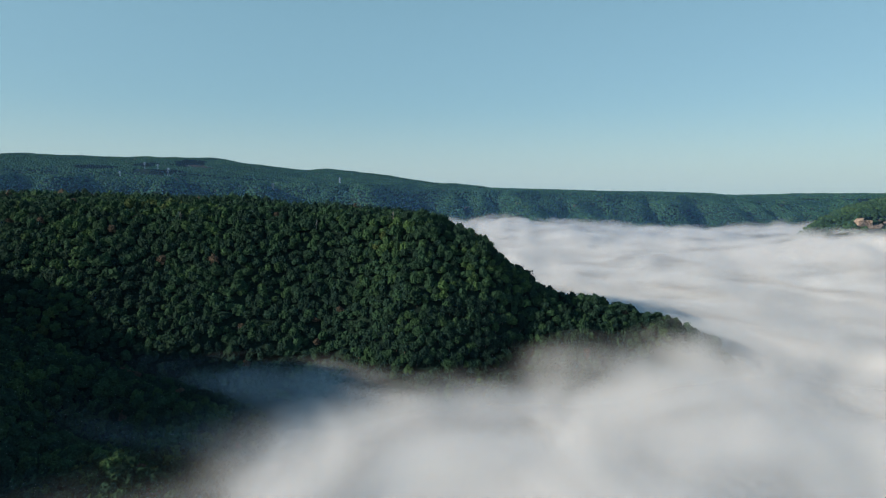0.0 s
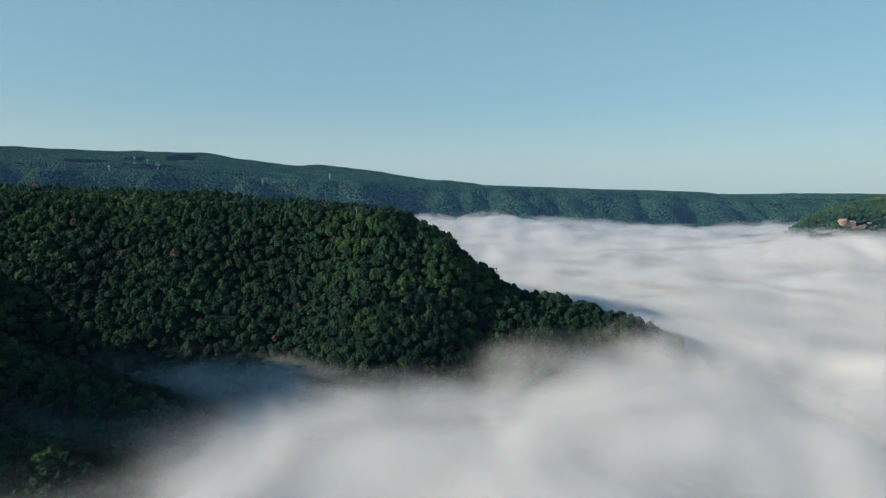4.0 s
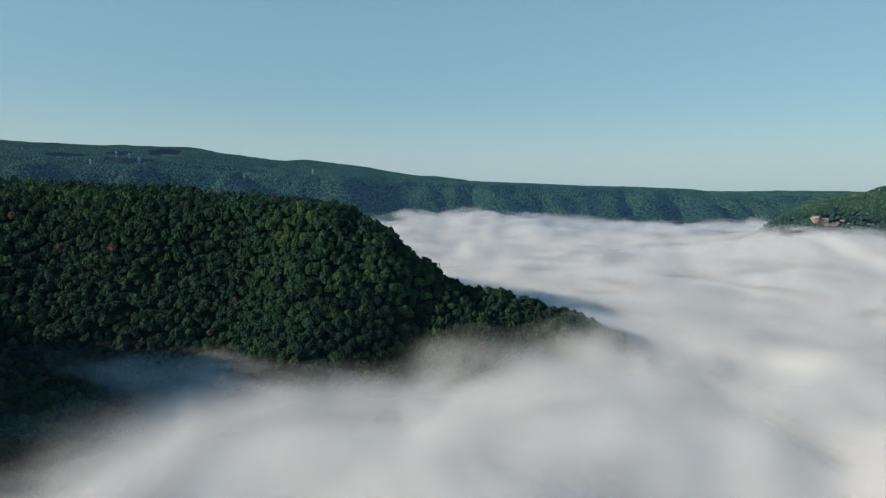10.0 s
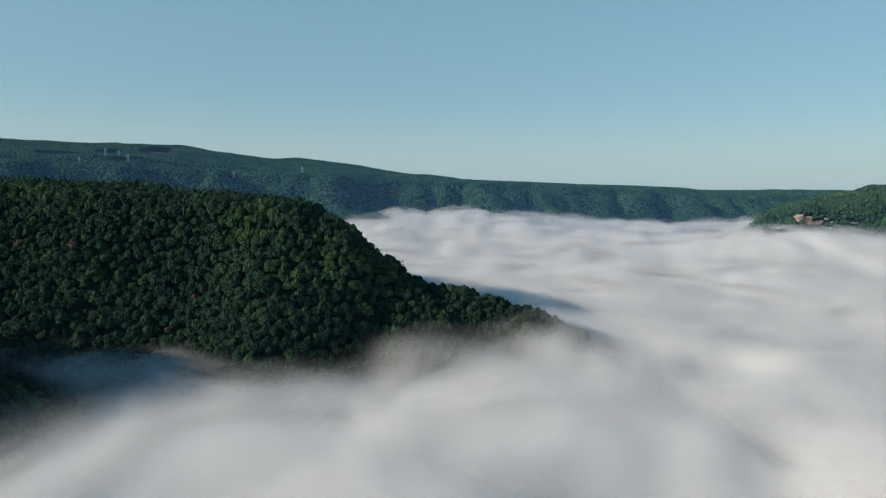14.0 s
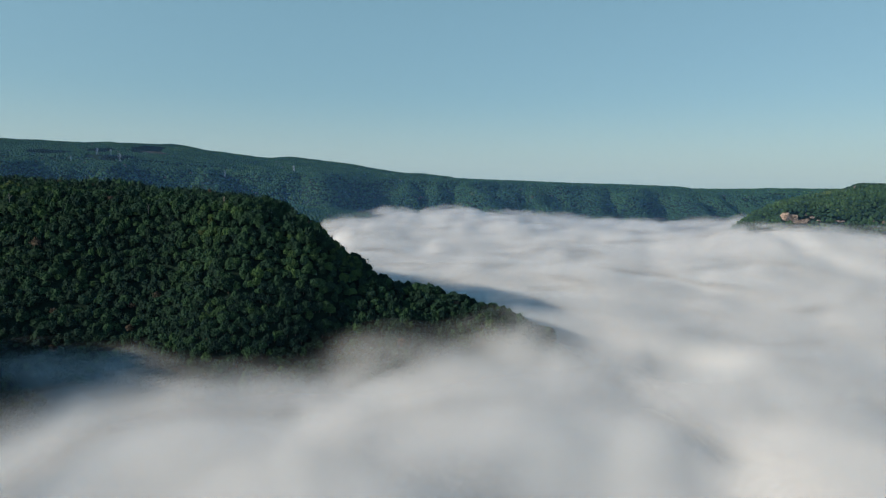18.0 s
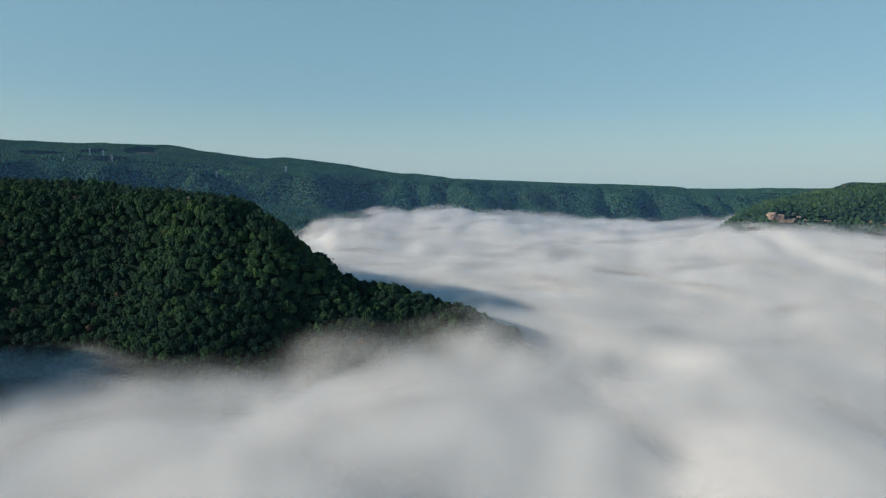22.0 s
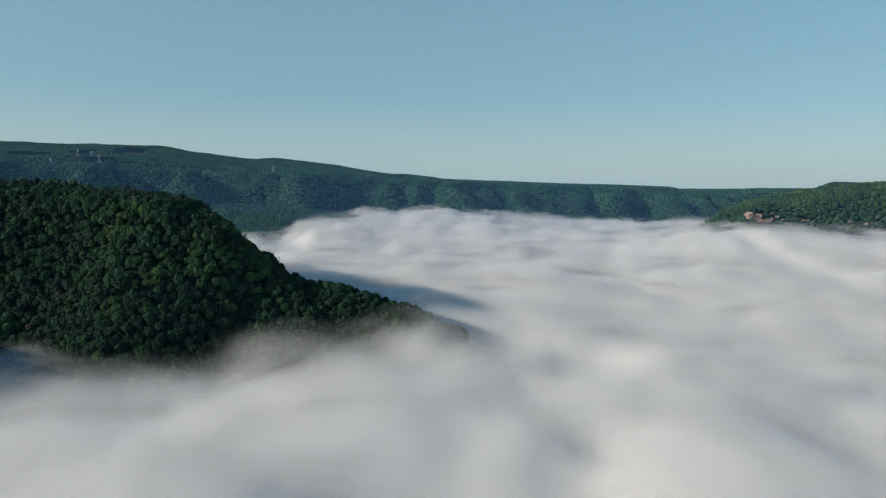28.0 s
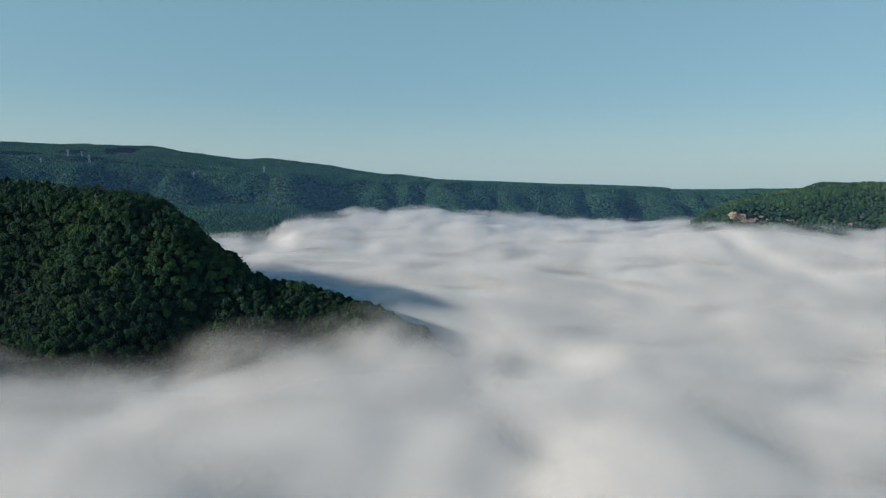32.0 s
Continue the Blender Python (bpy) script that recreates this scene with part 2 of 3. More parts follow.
HILL_FOOT = [(-420, 585, 188, 20, 0.5), (-250, 590, 176, 26, 0.5), (-110, 600, 172, 20, 0.5), (-20, 615, 164, 10, 0.5)]
NEAR_FLAT = [(-600, 230, 345, 20, 0.9), (-340, 300, 226, 10, 0.6), (-260, 330, 196, 8, 0.6), (-215, 345, 170, 5, 0.6)]
NOSE_RIB = [(50, 748, 312, 5, 1.3), (108, 716, 268, 4, 1.2), (150, 686, 238, 3, 1.1)]
NEAR_TOE = [(-600, 300, 360, 20, 0.9), (-400, 370, 262, 10, 0.6), (-305, 395, 222, 8, 0.6), (-228, 394, 206, 6, 0.6), (-182, 388, 170, 5, 0.6)]
FAR_RIDGE = [(-4800, 3100, 470, 700, 0.7), (-1300, 3120, 432, 630, 0.9), (-700, 3160, 408, 610, 0.9), (-440, 3220, 398, 550, 0.9), (100, 3350, 378, 560, 0.9), (830, 3650, 362, 560, 0.9), (1069, 3700, 358, 560, 0.9), (1595, 3820, 334, 560, 0.9), (1945, 3880, 327, 560, 0.9), (2241, 3930, 341, 560, 0.9), (2741, 3980, 350, 560, 0.9), (4800, 4200, 352, 600, 1.0)]
FAR_RISE = [(-4000, 3300, 538, 300, 0.10), (-1400, 3250, 523, 200, 0.16), (-700, 3350, 470, 100, 0.16), (0, 3500, 401, 60, 0.14)]
FAR_BENCH = [(-2600, 2250, 300, 120, 0.25), (-900, 2330, 285, 130, 0.2), (-420, 2380, 270, 120, 0.22), (-150, 2360, 240, 90, 0.25)]
CLIFF_HILL = [(1052, 1570, 322, 8, 2.1), (1165, 1680, 338, 45, 0.8), (1291, 1750, 350, 60, 0.8), (1420, 1805, 367, 80, 0.8), (1570, 1865, 385, 110, 0.75), (2300, 2000, 400, 250, 0.8), (4800, 2200, 405, 300, 0.8)]


def far_spurs():
    """Ribs that run down from the far rim, with shaded gullies between them."""
    r = random.Random(12)
    out, x = [], -1750.0
    while x < 3200:
        i = 0
        while i < len(FAR_RIDGE) - 2 and FAR_RIDGE[i + 1][0] < x:
            i += 1
        (xa, ya, za, wa, sa), (xb, yb, zb, wb, sb) = FAR_RIDGE[i], FAR_RIDGE[i + 1]
        u = (x - xa) / (xb - xa)
        rim, top = ya - wa + u * (yb - wb - ya + wa), za + u * (zb - za)
        big = x < -100
        long, turn = (r.uniform(230, 330), r.uniform(0.1, 0.45)) if big else (r.uniform(140, 260), r.uniform(0.25, 0.6))
        fall, hold, s = (r.uniform(120, 150), 14, 1.5) if big else (r.uniform(100, 140), 38, 1.0)
        out.append([(x, rim + 60, top - 2, 30, s), (x + 0.55 * turn * long, rim - 0.55 * long, top - hold, 20, s), (x + turn * long, rim - long, top - fall, 8, s)])
        x += r.uniform(260, 400) if big else r.uniform(110, 300)
    return out


FAR_SPURS = far_spurs()


def ground_height(x, y):
    n1 = fbm(x, y, 260, 11, 4)
    n2 = fbm(x, y, 70, 23, 3)
    folds = 1 - np.abs(smooth_noise((x - 0.3 * y) / 95, y / 600, 15))
    h = spine(x, y, NEAR_HILL, 10 * n1 + 6 * n2 - 12 * folds + 6)
    h = np.maximum(h, spine(x, y, NEAR_SPUR, 8 * n1 + 4 * n2))
    h = np.maximum(h, spine(x, y, LEFT_HILL, 8 * n1 + 4 * n2))
    h = np.maximum(h, spine(x, y, NEAR_TOE, 8 * n1 + 5 * n2))
    h = np.maximum(h, spine(x, y, HILL_FOOT, 6 * n1 + 5 * n2))
    h = np.maximum(h, spine(x, y, NEAR_FLAT, 8 * n1 + 5 * n2))
    h = np.maximum(h, spine(x, y, NOSE_RIB, 5 * n1 + 3 * n2))
    h = np.maximum(h, spine(x, y, FAR_RIDGE, 50 * n1 + 12 * n2) + 2.0 * fbm(x, y, 420, 77, 3))
    rim = np.interp(x, [k[0] for k in FAR_RIDGE], [k[1] - k[3] for k in FAR_RIDGE])
    h = np.maximum(h, spine(x, y, FAR_RISE, 40 * n1) + 8 * n1 - 1.0 * np.maximum(rim + 70 + 30 * n1 - y, 0))
    h = np.maximum(h, spine(x, y, FAR_BENCH, 40 * n1) + 6 * n1)
    h = np.maximum(h, spine(x, y, CLIFF_HILL, 22 * n1 + 6 * n2))
    away = (y > 1900) & (y < 3600)
    if away.any():
        xa, ya, best = x[away], y[away], h[away]
        wob = 30 * n1[away] + 13 * n2[away]
        for knots in FAR_SPURS:
            near = (np.abs(xa - knots[1][0]) < 420)
            if near.any():
                best[near] = np.maximum(best[near], spine(xa[near], ya[near], knots, wob[near]))
        h[away] = best
    h = h + 2.5 * n2
    return FLOOR + np.logaddexp(0, (h - FLOOR) / 12.0) * 12.0


def mound(x, y, cx, cy, rx, ry, a):
    return a * np.exp(-((x - cx) / rx) ** 2 - ((y - cy) / ry) ** 2)


def fog_low(x, y):
    """The lie of the mist without its billows."""
    edge = 1 / (1 + np.exp(-(x + 0.26 * y - 330 + 35 * fbm(x, y, 110, 33, 3)) / 11.0))
    z = 214 + mound(x, y, 230, 2450, 620, 700, 37) * np.where(y > 1500, edge, 1.0) + mound(x, y, 1500, 1400, 700, 550, 60) + mound(x, y, 985, 1480, 220, 170, 45) - np.where(y > 1500, 10 * (1 - edge), 0.0) + mound(x, y, 210, 900, 190, 110, 12) + mound(x, y, 235, 790, 110, 40, 20) + mound(x, y, 1077, 2100, 24, 40, 22) + mound(x, y, 1080, 2500, 600, 750, -13)
    z = z + mound(x, y, 120, 645, 90, 45, -3) + mound(x, y, -270, 430, 120, 150, -6) + mound(x, y, -210, 590, 170, 42, -3)
    crease = np.exp(-((x - 968 + 0.02 * (y - 1300) + 22 * fbm(x, y, 160, 37, 2)) / 26.0) ** 2) * np.exp(-((y - 1400) / 480.0) ** 2)
    return z + 9 * fbm(x, y, 420, 31, 3) - 11 * crease


def fog_bank(x, y):
    """Mist that climbs the foot of the hill's spur, and the hollows in the open mist."""
    z = mound(x, y, 262, 670, 62, 21, 29) + mound(x, y, 125, 642, 85, 24, 25)
    return z + mound(x, y, 322, 384, 110, 60, -42) + mound(x, y, 458, 640, 46, 30, -40) + mound(x, y, 433, 472, 34, 26, -13) + mound(x, y, 640, 482, 62, 30, -16) + mound(x, y, 392, 430, 28, 20, -10) + mound(x, y, 736, 590, 60, 40, -12)


def billows(x, y):
    """Rounded heads of mist with creases between them."""
    wx, wy = x + 34 * fbm(x, y, 170, 35, 2), y + 34 * fbm(x, y, 170, 36, 2)
    grow = np.clip((y - 800) / 1200, 0, 1)
    heads = np.sqrt(fbm(wx, wy * 1.15, 240, 41, 4, 0.42) ** 2 + 0.012)
    puffs = np.sqrt(fbm(wx, wy, 95, 47, 3, 0.55) ** 2 + 0.004)
    return (13 + 6 * grow) * (heads - 0.34) + (1.5 + 10 * grow) * (puffs - 0.32) + 1.2 * fbm(wx, wy, 60, 51, 3)


def fog_height(x, y):
    """The top of the mist, with its swells and billows."""
    return fog_low(x, y) + fog_bank(x, y) + billows(x, y)


def steps(*spans):
    """Grid lines: (from, to, spacing) laid end to end."""
    out = []
    for a, b, s in spans:
        n = max(1, round((b - a) / s))
        out += [a + (b - a) * i / n for i in range(n)]
    return np.array(out + [spans[-1][1]])


def sheet(name, xs, ys, zfun, material, keep=None, attrs=None):
    X, Y = np.meshgrid(xs, ys)
    Z = zfun(X, Y)
    nx, ny = len(xs), len(ys)
    i = np.arange(nx * ny).reshape(ny, nx)
    quads = np.stack([i[:-1, :-1], i[:-1, 1:], i[1:, 1:], i[1:, :-1]], -1).reshape(-1, 4)
    if keep is not None:
        ok = keep(X, Y, Z).reshape(-1)
        quads = quads[ok[quads].any(1)]
    co = np.stack([X, Y, Z], -1).reshape(-1, 3)
    return raw_mesh(name, co, quads, material, {a: f(X, Y, Z).reshape(-1) for a, f in (attrs or {}).items()}, True)


def raw_mesh(name, co, faces, material, attrs=None, smooth=False):
    """One mesh from arrays of corners and of faces with equal numbers of corners."""
    used = np.zeros(len(co), bool)
    used[faces.reshape(-1)] = True
    if not used.all():
        renum = np.cumsum(used) - 1
        co, faces = co[used], renum[faces]
        attrs = {a: v[used] for a, v in (attrs or {}).items()}
    me = bpy.data.meshes.new(name)
    m, s = faces.shape
    me.vertices.add(len(co)), me.loops.add(m * s), me.polygons.add(m)
    me.vertices.foreach_set("co", co.astype(np.float32).reshape(-1))
    me.loops.foreach_set("vertex_index", faces.astype(np.int32).reshape(-1))
    me.polygons.foreach_set("loop_start", np.arange(0, m * s, s, dtype=np.int32))
    me.polygons.foreach_set("use_smooth", np.full(m, smooth))
    for a, v in (attrs or {}).items():
        me.attributes.new(a, "FLOAT", "POINT").data.foreach_set("value", v.astype(np.float32))
    me.materials.append(material)
    me.update(calc_edges=True)
    return me


# ground
gx = steps((-5200, -2400, 140), (-2400, -1000, 30), (-1000, 460, 9), (460, 2200, 22), (2200, 5200, 120))
gy = steps((-1500, 250, 90), (250, 1050, 8), (1050, 3400, 20), (3400, 5200, 90))
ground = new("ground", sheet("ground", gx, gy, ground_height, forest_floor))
tagged(ground, "wooded gorge land with dark leaf-littered forest floor", "ground", kind="structure")

# mist filling the gorge: a dense body under a stack of thin veils
scene.cycles.transparent_max_bounces = 40
fx = steps((-5200, -1500, 120), (-1500, -700, 40), (-700, 900, 12), (900, 2400, 26), (2400, 5200, 140))
fy = steps((-1500, 150, 90), (150, 1100, 11), (1100, 3000, 24), (3000, 4200, 80))
vx = steps((-1500, -700, 50), (-700, 900, 13), (900, 1250, 15), (1250, 2600, 30))
vy = steps((150, 1100, 12), (1100, 3000, 26))
def shallow(x, y, z):
    """How full the mist is: it thins out over ground that lies close below, and where it climbs the spur."""
    thin = 1 - mound(x, y, 140, 648, 120, 34, 0.5)
    return thin * (1 - np.exp(-np.maximum(z - ground_height(x, y) - np.where(y > 1100, 1.0, 8.0), 0) / np.where(y > 1100, 7.0, np.where(x < -140, 22.0, 13.0)))) ** 2


def above_ground(x, y, z):
    return z > ground_height(x, y) - 1.0


LABELS = ["soft white veil lying on the dense mist", "torn white veil drifting over the mist", "faint wisps rising above the mist"]
me = sheet("mist", fx, fy, lambda x, y: fog_low(x, y) + np.minimum(fog_bank(x, y), 0) - 34 + 0.3 * billows(x, y), mist_body, above_ground, {"mist_depth": lambda x, y, z: shallow(x, y, z) > 0})
tagged(new("mist", me), "dense white morning mist filling the gorge", "mist", kind="stuff")
for i, m in enumerate(mist_veils):
    u = i / (VEILS - 1)
    me = sheet("mist", vx, vy, lambda x, y: fog_low(x, y) + fog_bank(x, y) + (0.3 + 0.7 * u) * billows(x, y) - 32 + 44 * u + (0.6 + 1.2 * u) * fbm(x, y, 80, 70, 3), m, above_ground, {"mist_depth": shallow})
    tagged(new("mist", me), LABELS[min(2, int(3 * u))], "mist", kind="stuff")


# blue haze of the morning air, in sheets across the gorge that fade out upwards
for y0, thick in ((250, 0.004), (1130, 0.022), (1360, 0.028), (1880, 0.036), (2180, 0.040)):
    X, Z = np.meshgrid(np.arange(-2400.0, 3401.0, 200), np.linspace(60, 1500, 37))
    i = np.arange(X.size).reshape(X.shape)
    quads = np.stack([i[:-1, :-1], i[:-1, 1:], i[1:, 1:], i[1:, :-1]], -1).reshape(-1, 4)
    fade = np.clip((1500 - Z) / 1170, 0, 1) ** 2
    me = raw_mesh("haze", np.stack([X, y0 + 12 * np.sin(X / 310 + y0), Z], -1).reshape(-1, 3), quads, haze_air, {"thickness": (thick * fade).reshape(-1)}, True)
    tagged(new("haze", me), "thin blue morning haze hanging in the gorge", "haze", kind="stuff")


# ---- woods ----
rng = np.random.default_rng(7)


def icosphere(levels):
    bm = bmesh.new()
    bmesh.ops.create_icosphere(bm, subdivisions=levels, radius=1.0)
    co = np.array([v.co[:] for v in bm.verts])
    fa = np.array([[v.index for v in f.verts] for f in bm.faces])
    bm.free()
    return co, fa


ICO = {1: icosphere(1), 2: icosphere(2), 3: icosphere(3)}


def lumpy_crown(r, lumps, level, leaves):
    """A broadleaf crown one unit wide and about one high: clumps of leaves round a dome, with loose sprays."""
    co0, fa0 = ICO[level]
    cos, fas, n = [], [], 0
    for i in range(lumps):
        if i == 0:
            c, s = np.array([0, 0, 0.42]), 0.42
        else:
            a, up = 2.4 * i + r.uniform(-0.4, 0.4), r.uniform(-0.25, 1.0)
            q = math.sqrt(max(0.05, 1 - up * up))
            c = np.array([math.cos(a) * q * 0.35, math.sin(a) * q * 0.35, 0.54 + 0.34 * up]) * r.uniform(0.92, 1.08)
            s = r.uniform(0.12, 0.20)
        v = co0 * s * r.uniform(0.72, 1.25, (len(co0), 1)) * np.array([1.0, 1.0, 0.85]) + c
        cos.append(v), fas.append(fa0 + n)
        n += len(v)
    if leaves:
        d = r.normal(size=(leaves, 3))
        d /= np.linalg.norm(d, axis=1)[:, None]
        d[:, 2] = np.abs(d[:, 2]) * 1.2 - 0.3
        c = d * np.array([0.46, 0.46, 0.38]) * r.uniform(0.85, 1.1, (leaves, 1)) + np.array([0, 0, 0.6])
        v = c[:, None, :] + r.normal(size=(leaves, 3, 3)) * 0.05
        cos.append(v.reshape(-1, 3)), fas.append(n + np.arange(leaves * 3).reshape(-1, 3))
    return np.concatenate(cos), np.concatenate(fas)


def leafy_dome(r, leaves, level=3):
    """A broadleaf crown one unit wide and about one high: a dome that swells into many leafy heads, with loose sprays."""
    co, fa = ICO[level]
    heads = r.normal(size=(15, 3))
    heads /= np.linalg.norm(heads, axis=1)[:, None]
    near = np.exp(-((1 - co @ heads.T) / 0.06)) * r.uniform(0.35, 1.0, 15)
    grown = 0.38 + 0.17 * near.max(1) + r.uniform(-0.085, 0.085, len(co))
    v = co * grown[:, None] * np.array([r.uniform(0.85, 1.15), 1.0, r.uniform(0.9, 1.15)]) + np.array([0, 0, 0.46])
    fa = fa[(co[fa][:, :, 2].mean(1) > -0.45)]
    d = r.normal(size=(leaves, 3))
    d /= np.linalg.norm(d, axis=1)[:, None]
    d[:, 2] = np.abs(d[:, 2]) * 1.2 - 0.25
    c = d * np.array([0.5, 0.5, 0.46]) * r.uniform(0.9, 1.1, (leaves, 1)) + np.array([0, 0, 0.48])
    spray = c[:, None, :] + r.normal(size=(leaves, 3, 3)) * 0.06
    used = np.unique(fa)
    renum = np.zeros(len(co), int)
    renum[used] = np.arange(len(used))
    return np.concatenate([v[used], spray.reshape(-1, 3)]), np.concatenate([renum[fa], len(used) + np.arange(leaves * 3).reshape(-1, 3)])


def plant(x0, x1, y0, y1, gx_, gy_, keep_above, seed, where=None):
    """Places of trees: a jittered grid in which every tree stands free of the mist."""
    r = np.random.default_rng(seed)
    X, Y = np.meshgrid(np.arange(x0, x1, gx_), np.arange(y0, y1, gy_))
    X = (X + r.uniform(-0.5, 0.5, X.shape) * gx_).reshape(-1)
    Y = (Y + r.uniform(-0.5, 0.5, Y.shape) * gy_).reshape(-1)
    if where is not None:
        ok = where(X, Y)
        X, Y = X[ok], Y[ok]
    Z = ground_height(X, Y)
    ok = Z > fog_height(X, Y) + keep_above
    return np.stack([X[ok], Y[ok], Z[ok]], -1), r


def rim_line(x):
    """The y of the near hill's front rim."""
    return np.interp(x, [-900, -420, -140, -45, 340], [755, 750, 745, 745, 690])


def woods(name, places, r, protos, width, material, label, tall=1.3, soft=False, vary=1.0, dark=None):
    """Many trees in one mesh, each turned, scaled and tinted on its own."""
    cos, fas, tin, n = [], [], [], 0
    pick = r.integers(0, len(protos), len(places))
    for p, (co, fa) in enumerate(protos):
        at = places[pick == p]
        if not len(at):
            continue
        a = r.uniform(0, 2 * np.pi, len(at))
        w = width * r.lognormal(0, 0.22 * vary, len(at))
        hgt = width * tall * r.uniform(1 - 0.3 * vary, 1 + 0.35 * vary, len(at)) * (w / width) ** 0.5
        ca, sa = np.cos(a)[:, None], np.sin(a)[:, None]
        x = (co[:, 0] * ca - co[:, 1] * sa) * w[:, None] + at[:, :1]
        y = (co[:, 0] * sa + co[:, 1] * ca) * w[:, None] + at[:, 1:2]
        z = co[:, 2] * hgt[:, None] + at[:, 2:3]
        cos.append(np.stack([x, y, z], -1).reshape(-1, 3))
        fas.append((fa[None] + (np.arange(len(at)) * len(co))[:, None, None]).reshape(-1, 3) + n)
        stand = 0.5 + 0.45 * fbm(at[:, 0], at[:, 1], 70, 91, 2)
        mixed = np.clip(0.55 * r.uniform(0, 1, len(at)) + 0.45 * stand, 0, 0.97)
        mixed = np.where(r.uniform(0, 1, len(at)) < 0.006, 1.0, mixed)
        # crowns inside dark() get tint 0.0, which paints shade on them
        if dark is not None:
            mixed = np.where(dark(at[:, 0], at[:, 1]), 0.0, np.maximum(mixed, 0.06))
        tin.append(np.repeat(mixed, len(co)))
        n += len(at) * len(co)
    me = raw_mesh(name, np.concatenate(cos), np.concatenate(fas), material, {"tint": np.concatenate(tin)}, soft)
    return tagged(new(name, me), label, "forest", kind="stuff")


near_protos = [leafy_dome(rng, 46) for _ in range(14)]
far_protos = [lumpy_crown(rng, 2, 1, 8) for _ in range(8)]
farthest_protos = []
for _ in range(10):
    co, fa = ICO[1]
    fa = fa[co[fa][:, :, 2].mean(1) > -0.6]
    farthest_protos.append((co * 0.5 * rng.uniform(0.86, 1.12, (len(co), 1)) + np.array([0, 0, 0.10]), fa))
mid_protos = [leafy_dome(rng, 5, 2) for _ in range(8)]

in_view = lambda x, y: (x > -0.78 * y - 15) & (y < rim_line(x) + 60)


def part(name, me, parent, label=""):
    """One mesh object under a thing or under a part."""
    ob = new(name, me)
    ob.parent = parent
    return tagged(ob, label)


def tube(points, radii, sides=6):
    """A tapered limb along points."""
    co, fa = [], []
    for i, (p, r0) in enumerate(zip(points, radii)):
        d = Vector(points[min(i + 1, len(points) - 1)]) - Vector(points[max(i - 1, 0)])
        q = d.to_track_quat("Z", "Y")
        for j in range(sides):
            a = 2 * math.pi * j / sides
            co.append(Vector(p) + q @ Vector((math.cos(a) * r0, math.sin(a) * r0, 0)))
    for i in range(len(points) - 1):
        for j in range(sides):
            a, b = i * sides + j, i * sides + (j + 1) % sides
            fa.append((a, b, b + sides, a + sides))
    return np.array([c[:] for c in co]), np.array(fa)


def stack(pieces):
    cos, fas, n = [], [], 0
    for co, fa in pieces:
        cos.append(co), fas.append(fa + n)
        n += len(co)
    return np.concatenate(cos), np.concatenate(fas)


def broadleaf_tree(r, w, h):
    """A tree of its own: a trunk with limbs, and a crown of leafy clumps with loose sprays round it."""
    tree = new("tree")
    lean = r.uniform(-0.4, 0.4, 2)
    wood = [tube([(0, 0, -2.0), (lean[0] * 0.4, lean[1] * 0.4, h * 0.35), (lean[0], lean[1], h * 0.72)], [0.42, 0.30, 0.10])]
    for i in range(5):
        a = 2.4 * i + r.uniform(-0.5, 0.5)
        z = h * r.uniform(0.28, 0.5)
        wood.append(tube([(0, 0, z), (math.cos(a) * w * 0.18, math.sin(a) * w * 0.18, z + h * 0.1), (math.cos(a) * w * 0.34, math.sin(a) * w * 0.34, z + h * 0.2)], [0.16, 0.11, 0.04], 5))
    part("trunk", raw_mesh("trunk", *stack(wood), bark), tree)
    co, fa = leafy_dome(r, 90)
    part("crown", raw_mesh("crown", co * np.array([w, w, h]), fa, leaf_thing), tree)
    return tree


at, r = plant(-700, 330, 300, 840, 6.7, 5.8, -32, 3, in_view)
print("near trees", len(at))

# the 300 trees at the foot of the hill stand as things of their own
foot = (at[:, 0] > -250) & (at[:, 0] < 235) & (at[:, 2] > fog_height(at[:, 0], at[:, 1]) - 6) & (at[:, 1] > 590)
order = np.where(foot)[0]
order = order[np.argsort(at[order, 1] - 0.25 * at[order, 0])][:300]
SIZES = [(11.8, 12.5, "broad-crowned green broadleaf tree on the steep hillside"), (10.2, 11.5, "rounded green broadleaf tree on the steep hillside"),
         (8.8, 12.5, "slender dark green broadleaf tree on the steep hillside"), (11.0, 10.0, "low spreading green broadleaf tree above the mist")]
models = []
for i in range(8):
    w, h, lab = SIZES[i % 4]
    models.append(tagged(broadleaf_tree(rng, w * rng.uniform(0.92, 1.08), h * rng.uniform(0.92, 1.08)), lab, "tree", "trees at the foot of the hill"))
for n, i in enumerate(order):
    x, y, z = (float(v) for v in at[i])
    m = pose(x, y, z, 0, 0, float(r.uniform(0, 360)))
    if n < 8:
        models[n].matrix_basis = m
    else:
        copy_thing(models[n % 8], m)
russet = foliage("leaves_russet", [(0.0, (0.12, 0.065, 0.048)), (0.5, (0.15, 0.085, 0.06)), (1.0, (0.17, 0.10, 0.065))], True)
for x, y, w in ((-82, 724, 11.0), (-276, 742, 10.0), (-330, 700, 9.0)):
    tree = tagged(broadleaf_tree(rng, w, 0.95 * w), "russet-leaved tree among green crowns on the hill's rim", "tree", "russet trees on the hill")
    tree.matrix_basis = pose(x, y, float(ground_height(np.array([float(x)]), np.array([float(y)]))[0]) + 1.5)
    tree.children[1].data.materials[0] = russet
rest = np.ones(len(at), bool)
rest[order] = False
at = at[rest]
woods("forest", at, r, near_protos, 10.0, leaf_near, "dense green broadleaf forest on the near hill", 1.05)
